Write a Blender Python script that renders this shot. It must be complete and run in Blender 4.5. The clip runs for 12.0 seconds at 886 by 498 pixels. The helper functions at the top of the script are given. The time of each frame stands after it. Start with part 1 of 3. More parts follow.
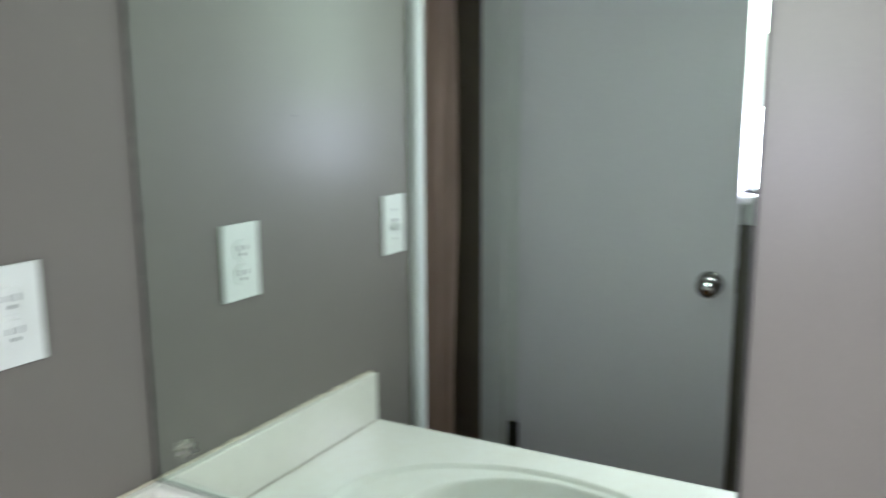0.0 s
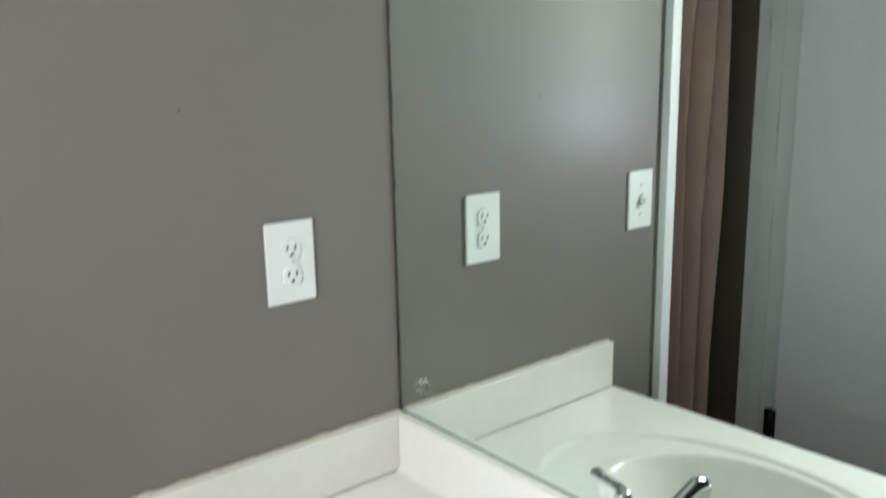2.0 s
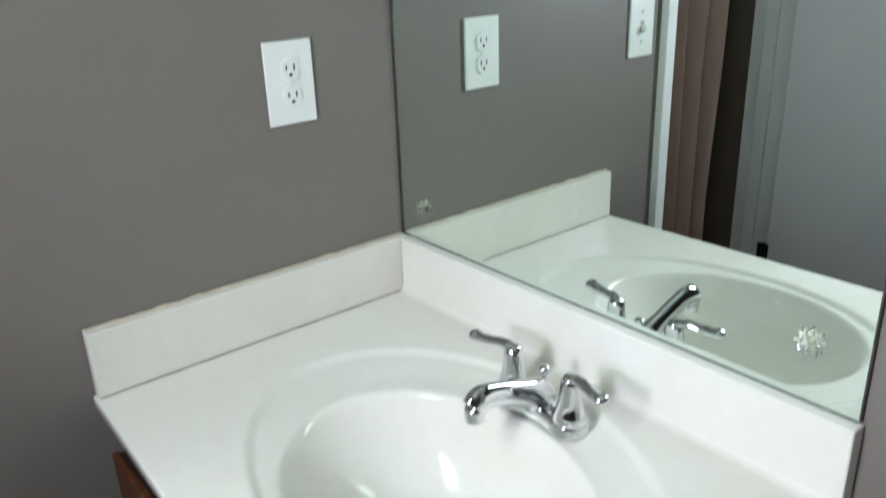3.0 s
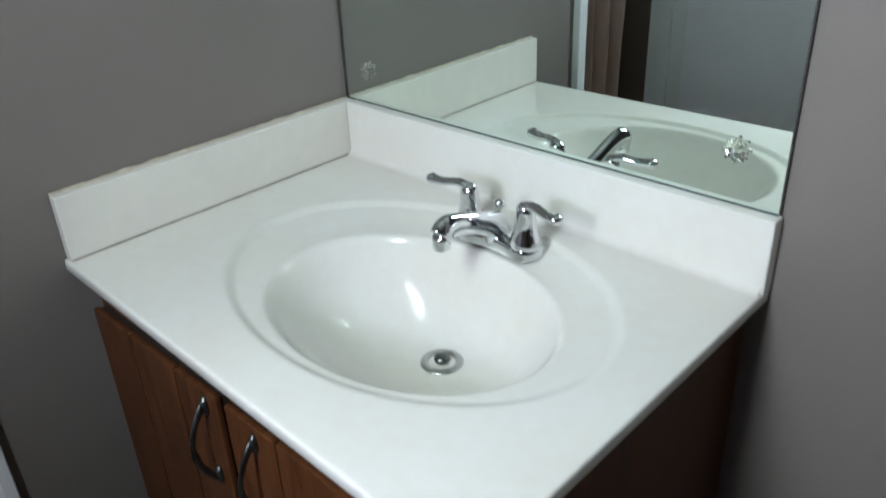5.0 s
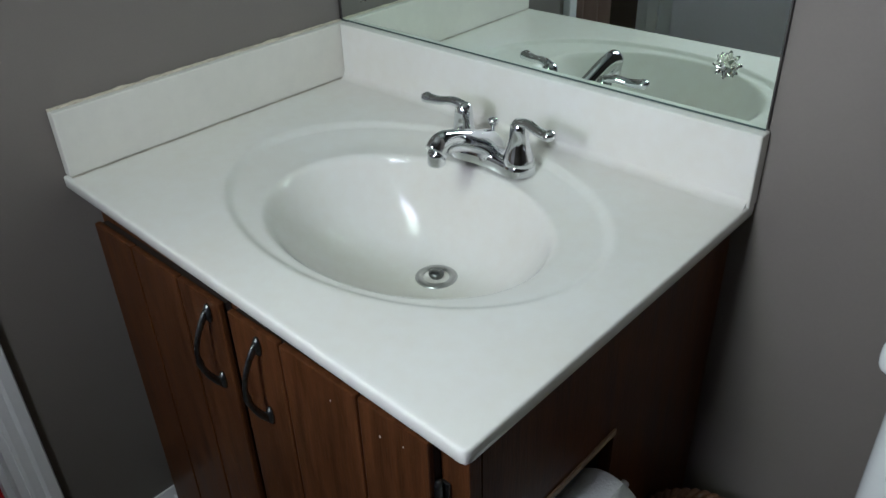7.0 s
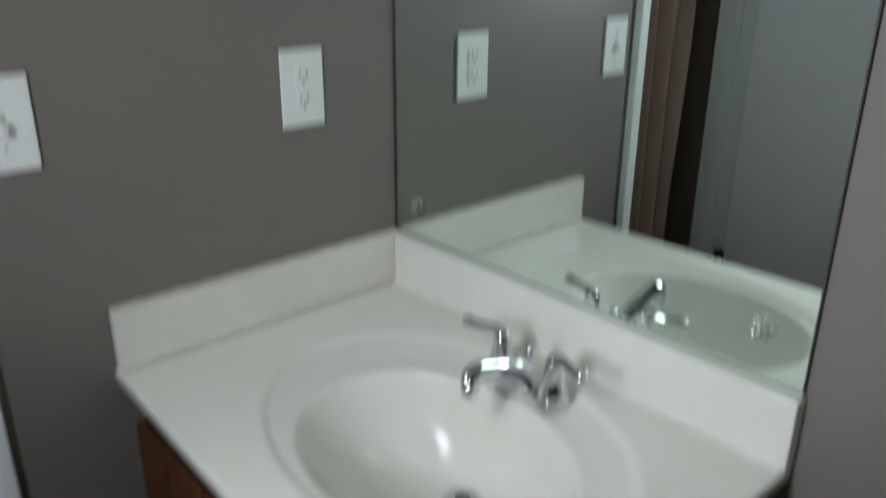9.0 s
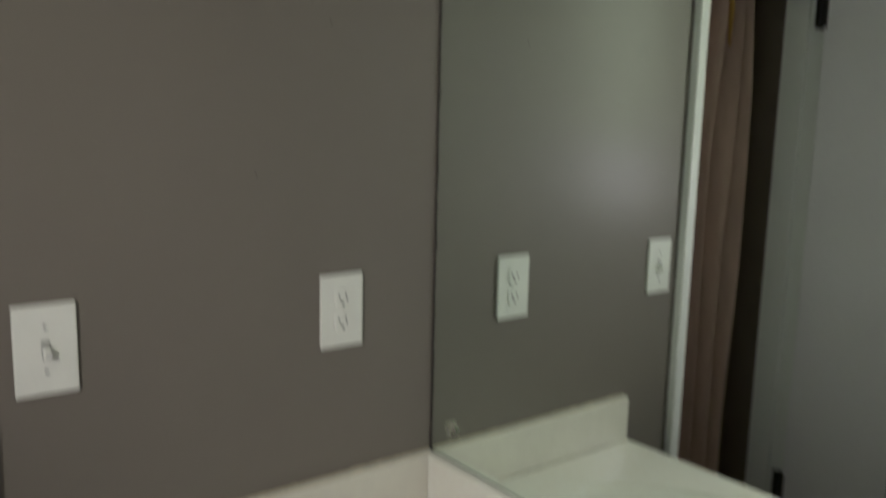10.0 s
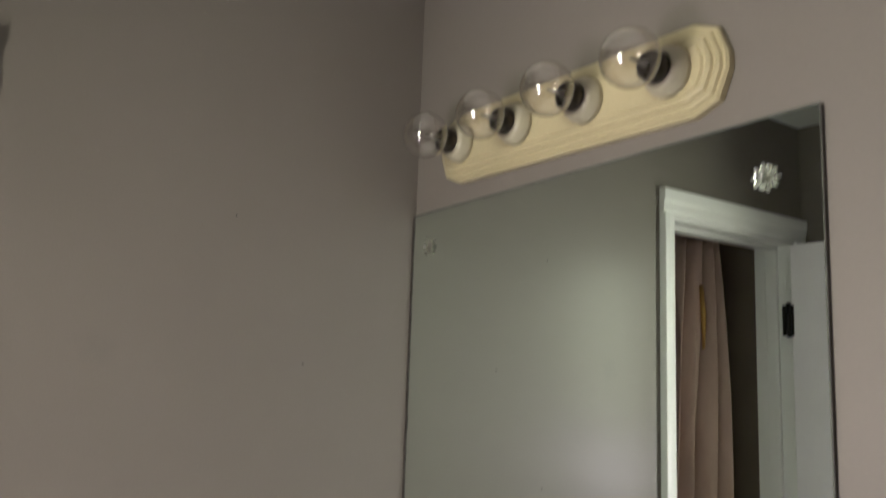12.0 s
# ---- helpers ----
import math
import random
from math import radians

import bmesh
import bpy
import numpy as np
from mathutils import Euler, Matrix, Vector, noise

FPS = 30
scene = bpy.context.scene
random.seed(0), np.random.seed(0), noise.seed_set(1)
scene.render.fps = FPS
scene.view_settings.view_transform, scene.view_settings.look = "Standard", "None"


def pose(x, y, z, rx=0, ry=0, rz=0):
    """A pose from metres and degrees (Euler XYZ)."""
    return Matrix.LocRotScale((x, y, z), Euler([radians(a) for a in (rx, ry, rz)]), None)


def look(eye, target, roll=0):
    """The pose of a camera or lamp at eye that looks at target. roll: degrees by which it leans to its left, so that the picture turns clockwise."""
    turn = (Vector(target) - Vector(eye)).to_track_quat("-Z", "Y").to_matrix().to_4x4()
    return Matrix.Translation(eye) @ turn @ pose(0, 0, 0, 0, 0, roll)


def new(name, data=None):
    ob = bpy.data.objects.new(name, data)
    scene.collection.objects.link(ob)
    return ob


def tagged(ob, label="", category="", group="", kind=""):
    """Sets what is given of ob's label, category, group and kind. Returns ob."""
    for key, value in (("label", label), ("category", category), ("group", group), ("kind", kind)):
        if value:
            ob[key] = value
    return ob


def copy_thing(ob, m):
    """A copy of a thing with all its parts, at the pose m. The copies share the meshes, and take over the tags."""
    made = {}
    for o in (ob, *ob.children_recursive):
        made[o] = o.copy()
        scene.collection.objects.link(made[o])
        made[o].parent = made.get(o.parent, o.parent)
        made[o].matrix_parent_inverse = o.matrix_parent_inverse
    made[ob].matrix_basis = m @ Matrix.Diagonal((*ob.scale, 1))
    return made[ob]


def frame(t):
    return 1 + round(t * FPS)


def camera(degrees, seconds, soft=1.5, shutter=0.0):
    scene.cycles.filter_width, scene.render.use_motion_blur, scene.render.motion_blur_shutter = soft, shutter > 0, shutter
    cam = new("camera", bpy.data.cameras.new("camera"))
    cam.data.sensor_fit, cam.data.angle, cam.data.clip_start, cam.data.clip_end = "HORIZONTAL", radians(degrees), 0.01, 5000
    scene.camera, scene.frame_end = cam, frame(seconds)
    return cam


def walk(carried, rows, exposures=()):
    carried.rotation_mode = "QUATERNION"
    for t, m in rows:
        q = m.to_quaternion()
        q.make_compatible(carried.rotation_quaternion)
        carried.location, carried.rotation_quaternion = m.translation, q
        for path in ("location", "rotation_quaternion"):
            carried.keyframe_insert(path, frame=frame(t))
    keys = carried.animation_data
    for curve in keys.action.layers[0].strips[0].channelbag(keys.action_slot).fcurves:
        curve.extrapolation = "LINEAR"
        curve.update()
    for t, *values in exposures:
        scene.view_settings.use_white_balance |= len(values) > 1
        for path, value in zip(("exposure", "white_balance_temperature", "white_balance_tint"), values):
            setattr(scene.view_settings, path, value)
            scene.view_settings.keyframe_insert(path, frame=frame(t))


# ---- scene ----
cam = camera(58.2, 12.0, shutter=1.1)
PATH = [
    (0, (0.882, -0.725, 1.421), (-0.084, 0.991, 1.07), -0.3),
    (0.1, (0.884, -0.736, 1.417), (-0.127, 0.956, 1.076), -0.2),
    (0.5, (0.902, -0.739, 1.434), (-0.334, 0.796, 1.089), -0.5),
    (1, (0.939, -0.726, 1.452), (-0.403, 0.711, 1.086), 0.5),
    (1.5, (0.984, -0.725, 1.446), (-0.442, 0.628, 1.078), 0.3),
    (2, (1.025, -0.729, 1.442), (-0.495, 0.501, 1.023), -1.2),
    (2.5, (1.054, -0.737, 1.407), (-0.454, 0.433, 0.808), -2.3),
    (3, (1.056, -0.756, 1.382), (-0.395, 0.405, 0.641), -2.1),
    (3.5, (1.059, -0.784, 1.37), (-0.365, 0.387, 0.595), -3.3),
    (5.3, (1.089, -0.898, 1.322), (-0.127, 0.369, 0.364), -2.3),
    (5.5, (1.092, -0.905, 1.318), (-0.131, 0.356, 0.362), -2.1),
    (6, (1.097, -0.915, 1.303), (-0.1, 0.308, 0.268), -1.8),
    (6.5, (1.102, -0.923, 1.302), (-0.068, 0.298, 0.235), -2.3),
    (6.7, (1.105, -0.922, 1.304), (-0.055, 0.307, 0.234), -2.0),
    (8.5, (1.099, -0.923, 1.327), (-0.165, 0.31, 0.389), -0.3),
    (9, (1.109, -0.876, 1.412), (-0.276, 0.368, 0.681), 0.5),
    (9.5, (1.11, -0.847, 1.446), (-0.348, 0.416, 0.917), 1.3),
    (10, (1.113, -0.832, 1.488), (-0.457, 0.369, 1.18), 1.4),
    (10.5, (1.14, -0.809, 1.529), (-0.494, 0.34, 1.426), 1.1),
    (11, (1.182, -0.795, 1.587), (-0.452, 0.357, 1.666), 1.8),
    (11.5, (1.198, -0.796, 1.617), (-0.426, 0.356, 1.811), 1.4),
    (12, (1.217, -0.802, 1.641), (-0.391, 0.35, 1.937), 2.0),
]
EXPOSURES = [
    (0, 1.92, 4800, 60), (1.0, 1.81, 4890, 58), (2.0, 1.97, 4870, 61), (3.5, 1.78, 4700, 59), (5.5, 1.55, 4650, 58),
    (6.5, 1.30, 4690, 58), (8.5, 1.18, 4660, 58), (9.0, 1.10, 4760, 59), (9.5, 0.99, 4820, 60), (10.0, 0.90, 5210, 62),
    (10.5, 0.85, 5300, 62), (11.0, 1.20, 5500, 64), (11.5, 1.57, 5400, 66), (12, 1.72, 5300, 69),
]
walk(cam, [(t, look(eye, target, roll)) for t, eye, target, roll in PATH], EXPOSURES)

# ---- world, daylight, exposure ----
world = bpy.data.worlds.new("world")
scene.world = world
world.use_nodes = True
wn = world.node_tree
sky = wn.nodes.new("ShaderNodeTexSky")
sky.sky_type, sky.sun_disc = "NISHITA", False
sky.sun_elevation, sky.sun_rotation = radians(48), radians(20)
wn.links.new(sky.outputs[0], wn.nodes["Background"].inputs[0])
wn.nodes["Background"].inputs[1].default_value = 0.1

# the window of the back wall: clear sky-light low down, light through leaves above
WX0, WX1, WZ0, WZ1 = 0.545, 0.84, 1.21, 2.06
ROOM_X, ROOM_Y, ROOM_Z = 2.70, -1.32, 2.362


def window_light(name, z0, z1, colour, watts, down):
    lamp = bpy.data.lights.new(name, "AREA")
    lamp.shape, lamp.size, lamp.size_y = "RECTANGLE", WX1 - WX0 - 0.06, z1 - z0
    lamp.color, lamp.energy, lamp.spread = colour, watts, radians(165)
    ob = new(name, lamp)
    mid = ((WX0 + WX1) / 2, ROOM_Y - 0.008, (z0 + z1) / 2)
    ob.matrix_world = look(mid, (mid[0], 0, mid[2] - down))
    return ob


window_light("window_light_lower", WZ0 + 0.01, 1.42, (1.0, 1.0, 0.60), 1.75, 0.28)
window_light("window_light_upper", 1.43, WZ1 - 0.03, (0.83, 1.0, 0.40), 3.6, 0.50)
scene.cycles.caustics_reflective = True


# ---- materials ----
def material(name, base, rough=0.5, metal=0.0, spread=0.12, scale=6.0, grain=180.0, bump=0.05, stretch=(1, 1, 1), spec=0.5, coat=0.0, tint=None, coat_rough=0.08):
    """A surface whose colour drifts at two scales, with fine relief."""
    m = bpy.data.materials.new(name)
    m.use_nodes = True
    t, b = m.node_tree, m.node_tree.nodes["Principled BSDF"]
    b.inputs["Roughness"].default_value, b.inputs["Metallic"].default_value = rough, metal
    b.inputs["Specular IOR Level"].default_value, b.inputs["Coat Weight"].default_value = spec, coat
    b.inputs["Coat Roughness"].default_value = coat_rough
    where = t.nodes.new("ShaderNodeTexCoord")
    mapping = t.nodes.new("ShaderNodeMapping")
    mapping.inputs["Scale"].default_value = stretch
    t.links.new(where.outputs["Object"], mapping.inputs[0])
    big, fine = t.nodes.new("ShaderNodeTexNoise"), t.nodes.new("ShaderNodeTexNoise")
    big.inputs["Scale"].default_value, big.inputs["Detail"].default_value = scale, 5
    fine.inputs["Scale"].default_value, fine.inputs["Detail"].default_value = grain, 3
    for n in (big, fine):
        t.links.new(mapping.outputs[0], n.inputs["Vector"])
    ramp = t.nodes.new("ShaderNodeValToRGB")
    low = tuple(c * (1 - spread) for c in base)
    high = tint or tuple(min(1, c * (1 + spread)) for c in base)
    ramp.color_ramp.elements[0].color, ramp.color_ramp.elements[1].color = (*low, 1), (*high, 1)
    ramp.color_ramp.elements[0].position, ramp.color_ramp.elements[1].position = 0.3, 0.7
    mix = t.nodes.new("ShaderNodeMath")
    mix.operation, mix.inputs[1].default_value = "MULTIPLY_ADD", 0.35
    shift = t.nodes.new("ShaderNodeMath")
    shift.operation, shift.inputs[1].default_value = "MULTIPLY", 0.65
    t.links.new(big.outputs["Fac"], shift.inputs[0])
    t.links.new(fine.outputs["Fac"], mix.inputs[0])
    t.links.new(shift.outputs[0], mix.inputs[2])
    t.links.new(mix.outputs[0], ramp.inputs[0])
    t.links.new(ramp.outputs[0], b.inputs["Base Color"])
    rr = t.nodes.new("ShaderNodeMapRange")
    rr.inputs["To Min"].default_value, rr.inputs["To Max"].default_value = max(0, rough - 0.07), min(1, rough + 0.07)
    t.links.new(big.outputs["Fac"], rr.inputs[0])
    if rough > 0.02:
        t.links.new(rr.outputs[0], b.inputs["Roughness"])
    if bump:
        bp = t.nodes.new("ShaderNodeBump")
        bp.inputs["Strength"].default_value, bp.inputs["Distance"].default_value = bump, 0.002
        t.links.new(fine.outputs["Fac"], bp.inputs["Height"])
        t.links.new(bp.outputs[0], b.inputs["Normal"])
    return m


def add_scuff(m, place, size):
    """A faint grey scuff with a ragged edge on a painted wall."""
    t = m.node_tree
    b = t.nodes["Principled BSDF"]
    old = b.inputs["Base Color"].links[0].from_socket
    where, dist, n = t.nodes.new("ShaderNodeTexCoord"), t.nodes.new("ShaderNodeVectorMath"), t.nodes.new("ShaderNodeTexNoise")
    dist.operation, dist.inputs[1].default_value = "DISTANCE", place
    n.inputs["Scale"].default_value, n.inputs["Detail"].default_value = 45, 4
    t.links.new(where.outputs["Object"], dist.inputs[0])
    t.links.new(where.outputs["Object"], n.inputs["Vector"])
    add = t.nodes.new("ShaderNodeMath")
    add.operation, add.inputs[1].default_value = "MULTIPLY_ADD", size * 1.6
    t.links.new(n.outputs["Fac"], add.inputs[0])
    t.links.new(dist.outputs["Value"], add.inputs[2])
    mask = t.nodes.new("ShaderNodeMapRange")
    mask.inputs["From Min"].default_value, mask.inputs["From Max"].default_value = size * 0.9, size * 1.7
    mask.inputs["To Min"].default_value, mask.inputs["To Max"].default_value = 0.12, 0.0
    t.links.new(add.outputs[0], mask.inputs[0])
    mix = t.nodes.new("ShaderNodeMixRGB")
    mix.inputs[2].default_value = (0.09, 0.085, 0.08, 1)
    t.links.new(mask.outputs[0], mix.inputs[0])
    t.links.new(old, mix.inputs[1])
    t.links.new(mix.outputs[0], b.inputs["Base Color"])


PAINT = material("greige_satin_paint", (0.184, 0.158, 0.137), 0.56, spread=0.05, scale=2.5, grain=260, bump=0.10, spec=0.32, coat=0.20, coat_rough=0.29)
add_scuff(PAINT, (0.0, -0.535, 1.655), 0.035)
CEILING = material("white_ceiling_paint", (0.72, 0.72, 0.70), 0.8, spread=0.03, grain=220, bump=0.3)
TRIM = material("white_gloss_trim", (0.80, 0.78, 0.78), 0.32, spread=0.03, scale=4, grain=120, bump=0.01)
DOOR_WHITE = material("white_door_paint", (0.83, 0.77, 0.83), 0.33, spread=0.04, scale=3, grain=140, bump=0.05)
MARBLE = material("cultured_marble", (0.735, 0.690, 0.615), 0.13, spread=0.04, scale=4.5, grain=50, bump=0.006, spec=0.25, tint=(0.755, 0.735, 0.695))
SPLASH = material("side_splash_marble", (0.71, 0.675, 0.605), 0.24, spread=0.05, scale=8, grain=60, bump=0.01, spec=0.36)
CAULK = material("old_caulk", (0.52, 0.45, 0.34), 0.6, spread=0.25, scale=40, grain=200, bump=0.4)
SEAM = material("dirty_seam", (0.50, 0.44, 0.35), 0.7, spread=0.4, scale=30)
WOOD = material("dark_stained_wood", (0.068, 0.0240, 0.0066), 0.34, spread=0.5, scale=9, grain=60, bump=0.12, stretch=(9, 9, 0.7), spec=0.10)
WOOD_RAW = material("raw_wood_edge", (0.30, 0.19, 0.09), 0.6, spread=0.3, scale=30, stretch=(1, 0.2, 1))
# near-black for niche, kick board and door backing: shade put into the colour
RECESS_SHADE = material("cabinet_recess_shade", (0.02, 0.012, 0.008), 0.7, spread=0.3)
CHROME = material("chrome", (0.72, 0.73, 0.75), 0.05, metal=1.0, spread=0.03, bump=0)
STEEL = material("drain_steel", (0.50, 0.50, 0.49), 0.30, metal=1.0, spread=0.1, bump=0.02)
PEWTER = material("antique_pewter", (0.15, 0.155, 0.15), 0.34, metal=1.0, spread=0.4, scale=60, grain=300, bump=0.3)
BLACK_METAL = material("black_iron", (0.015, 0.014, 0.013), 0.45, metal=0.6, spread=0.3)
KNOB_METAL = material("satin_nickel_knob", (0.42, 0.41, 0.39), 0.18, metal=1.0, spread=0.1, bump=0)
PLASTIC = material("white_plastic", (0.78, 0.77, 0.74), 0.3, spread=0.03, scale=20, bump=0.01)
GREY = material("toggle_slot_shade", (0.30, 0.30, 0.29), 0.5)
SLOT = material("black_slot", (0.012, 0.012, 0.012), 0.6)
CREAM = material("yellowed_cream_enamel", (0.47, 0.395, 0.23), 0.33, spread=0.08, scale=12, bump=0.03, coat=0.2)
CUP = material("cream_porcelain_cup", (0.42, 0.375, 0.27), 0.4, spread=0.06, scale=20)
SOCKET = material("dark_brass_socket", (0.06, 0.05, 0.04), 0.35, metal=0.8, spread=0.4, scale=50)
FILAMENT = material("filament_stem", (0.35, 0.33, 0.30), 0.4, spread=0.1)
DRAPE = material("brown_fabric", (0.62, 0.43, 0.36), 0.85, spread=0.12, scale=14, grain=400, bump=0.3, stretch=(2, 2, 0.6), spec=0.2)
GOLD = material("gold_metal", (0.62, 0.38, 0.10), 0.3, metal=1.0)
CLOSET = material("dark_closet_paint", (0.24, 0.185, 0.14), 0.7, spread=0.1)
FLOOR = material("brown_vinyl_floor", (0.12, 0.09, 0.065), 0.4, spread=0.15, scale=5, grain=90, bump=0.05)
RED = material("red_cotton", (0.50, 0.02, 0.015), 0.9, spread=0.3, scale=18, grain=300, bump=0.6, spec=0.2)
CERAMIC = material("white_ceramic", (0.78, 0.78, 0.76), 0.1, spread=0.02, bump=0, coat=0.3)
PAPER = material("white_tissue_paper", (0.80, 0.80, 0.80), 0.9, spread=0.03, scale=30, grain=300, bump=0.3, spec=0.1)
WICKER = material("brown_wicker", (0.13, 0.060, 0.028), 0.5, spread=0.45, scale=60, grain=200, bump=0.3)
DARK_EDGE = material("corroded_mirror_edge", (0.045, 0.038, 0.032), 0.5, spread=0.6, scale=40, grain=160)
GREEN_EDGE = material("green_glass_edge", (0.06, 0.085, 0.078), 0.12, spread=0.2)


def mirror_material():
    m = bpy.data.materials.new("silvered_mirror")
    m.use_nodes = True
    t, b = m.node_tree, m.node_tree.nodes["Principled BSDF"]
    b.inputs["Metallic"].default_value, b.inputs["Roughness"].default_value = 1.0, 0.0
    b.inputs["Base Color"].default_value = (0.855, 0.95, 0.89, 1)
    return m


def glass_material(name, tint=(1, 1, 1), rough=0.0, ior=1.45):
    m = bpy.data.materials.new(name)
    m.use_nodes = True
    b = m.node_tree.nodes["Principled BSDF"]
    b.inputs["Transmission Weight"].default_value, b.inputs["Roughness"].default_value = 1.0, rough
    b.inputs["Base Color"].default_value, b.inputs["IOR"].default_value = (*tint, 1), ior
    return m


MIRROR = mirror_material()
BULB = glass_material("clear_bulb_glass", (0.96, 0.94, 0.93))
BULB.node_tree.nodes["Principled BSDF"].inputs["Coat Weight"].default_value = 0.7
BULB.node_tree.nodes["Principled BSDF"].inputs["Coat Roughness"].default_value = 0.12
ACRYLIC = glass_material("clear_acrylic", (0.97, 0.97, 0.92), 0.08, 1.25)
PANE = glass_material("window_glass", (0.97, 1.0, 0.98), 0.0, 1.1)


# ---- mesh helpers ----
def thing(name, label, category, at=(0, 0, 0), group="", kind=""):
    ob = new(name)
    ob.location = at
    ob.empty_display_size = 0.02
    return tagged(ob, label, category, group, kind)


def mesh_object(name, bm, mat, smooth=False):
    bmesh.ops.recalc_face_normals(bm, faces=bm.faces)
    me = bpy.data.meshes.new(name)
    bm.to_mesh(me)
    bm.free()
    me.materials.append(mat)
    if smooth:
        me.shade_smooth()
    return new(name, me)


def part(name, bm, mat, parent, label="", smooth=False):
    ob = mesh_object(name, bm, mat, smooth)
    ob.parent = parent
    if label:
        ob["label"] = label
    return ob


def box(lo, hi, bevel=0.0, segments=2, bm=None):
    one = bmesh.new()
    bmesh.ops.create_cube(one, size=1.0)
    for v in one.verts:
        v.co = Vector([lo[i] + (v.co[i] + 0.5) * (hi[i] - lo[i]) for i in range(3)])
    if bevel:
        bmesh.ops.bevel(one, geom=one.edges[:], offset=bevel, segments=segments, affect="EDGES", profile=0.6)
    return joined(bm, one)


def joined(bm, one):
    if bm is None:
        return one
    me = bpy.data.meshes.new("tmp")
    one.to_mesh(me)
    one.free()
    bm.from_mesh(me)
    bpy.data.meshes.remove(me)
    return bm


def lathe(profile, steps=32, m=None, bm=None, squash=(1, 1)):
    """Turns (radius, height) pairs round z."""
    one = bmesh.new()
    rings = []
    for r, h in profile:
        if r < 1e-6:
            rings.append([one.verts.new((0, 0, h))])
        else:
            rings.append([one.verts.new((r * squash[0] * math.cos(a), r * squash[1] * math.sin(a), h)) for a in (2 * math.pi * i / steps for i in range(steps))])
    for a, b in zip(rings, rings[1:]):
        for i in range(steps):
            j = (i + 1) % steps
            if len(a) == 1 and len(b) > 1:
                one.faces.new((a[0], b[i], b[j]))
            elif len(b) == 1 and len(a) > 1:
                one.faces.new((a[i], a[j], b[0]))
            elif len(a) > 1:
                one.faces.new((a[i], a[j], b[j], b[i]))
    if m is not None:
        one.transform(m)
    return joined(bm, one)


def sweep(path, radii, steps=16, bm=None, flat=(1, 1), side=Vector((0, 0, 1))):
    """A closed tube along a path of points; flat scales its section across and along side."""
    one = bmesh.new()
    pts = [Vector(p) for p in path]
    rings = []
    for i, p in enumerate(pts):
        d = (pts[min(i + 1, len(pts) - 1)] - pts[max(i - 1, 0)]).normalized()
        u = d.cross(side)
        u = u.normalized() if u.length > 1e-4 else Vector((1, 0, 0))
        w = u.cross(d)
        rings.append([one.verts.new(p + radii[i] * (flat[0] * math.cos(a) * u + flat[1] * math.sin(a) * w)) for a in (2 * math.pi * k / steps for k in range(steps))])
    for a, b in zip(rings, rings[1:]):
        for k in range(steps):
            one.faces.new((a[k], a[(k + 1) % steps], b[(k + 1) % steps], b[k]))
    one.faces.new(rings[0][::-1])
    one.faces.new(rings[-1])
    return joined(bm, one)


def curve_points(points, n=24):
    """A smooth run through a few points (Catmull-Rom)."""
    p = [Vector(q) for q in points]
    p = [2 * p[0] - p[1]] + p + [2 * p[-1] - p[-2]]
    out = []
    for k in range(n):
        s = k / (n - 1) * (len(p) - 3)
        i = min(int(s), len(p) - 4)
        f = s - i
        a, b, c, d = p[i : i + 4]
        out.append(0.5 * (2 * b + (c - a) * f + (2 * a - 5 * b + 4 * c - d) * f * f + (3 * b - a - 3 * c + d) * f**3))
    return out


def profile_run(section, start, end, out, up, bm=None):
    """A moulding: section points (off the wall, up) drawn straight from start to end."""
    one = bmesh.new()
    out, up = Vector(out), Vector(up)
    a = [one.verts.new(Vector(start) + p * out + q * up) for p, q in section]
    b = [one.verts.new(Vector(end) + p * out + q * up) for p, q in section]
    n = len(section)
    for i in range(n):
        one.faces.new((a[i], a[(i + 1) % n], b[(i + 1) % n], b[i]))
    one.faces.new(a)
    one.faces.new(b[::-1])
    return joined(bm, one)


def structure(name, bm, mat, label, category, smooth=False):
    return tagged(mesh_object(name, bm, mat, smooth), label, category, kind="structure")


# ---- room shell ----
TH = 0.11
OY0, OY1, OZ = -0.740, -1.280, 2.030          # closet doorway in the west wall
bm = box((-TH, OY0, 0), (0, 0.13, ROOM_Z))
bm = box((-TH, OY1, OZ), (0, OY0, ROOM_Z), bm=bm)
bm = box((-TH, ROOM_Y - 0.15, 0), (0, OY1, ROOM_Z), bm=bm)
structure("wall_west", bm, PAINT, "greige satin painted wall with a closet doorway", "wall")
structure("wall_north", box((0, 0.006, 0), (ROOM_X, 0.13, ROOM_Z)), PAINT, "greige satin painted wall behind the mirror", "wall")
bm = box((0, ROOM_Y - 0.15, 0), (WX0, ROOM_Y, ROOM_Z))
bm = box((WX1, ROOM_Y - 0.15, 0), (ROOM_X, ROOM_Y, ROOM_Z), bm=bm)
bm = box((WX0, ROOM_Y - 0.15, 0), (WX1, ROOM_Y, WZ0), bm=bm)
bm = box((WX0, ROOM_Y - 0.15, WZ1), (WX1, ROOM_Y, ROOM_Z), bm=bm)
structure("wall_south", bm, PAINT, "greige painted wall with a bright window", "wall")
structure("wall_east", box((ROOM_X, ROOM_Y - 0.15, 0), (ROOM_X + TH, 0.13, ROOM_Z)), PAINT, "plain greige painted wall closing the bathroom", "wall")
structure("floor", box((-0.95, ROOM_Y - 0.15, -0.1), (ROOM_X + TH, 0.13, 0)), FLOOR, "dark brown sheet vinyl bathroom floor", "floor")
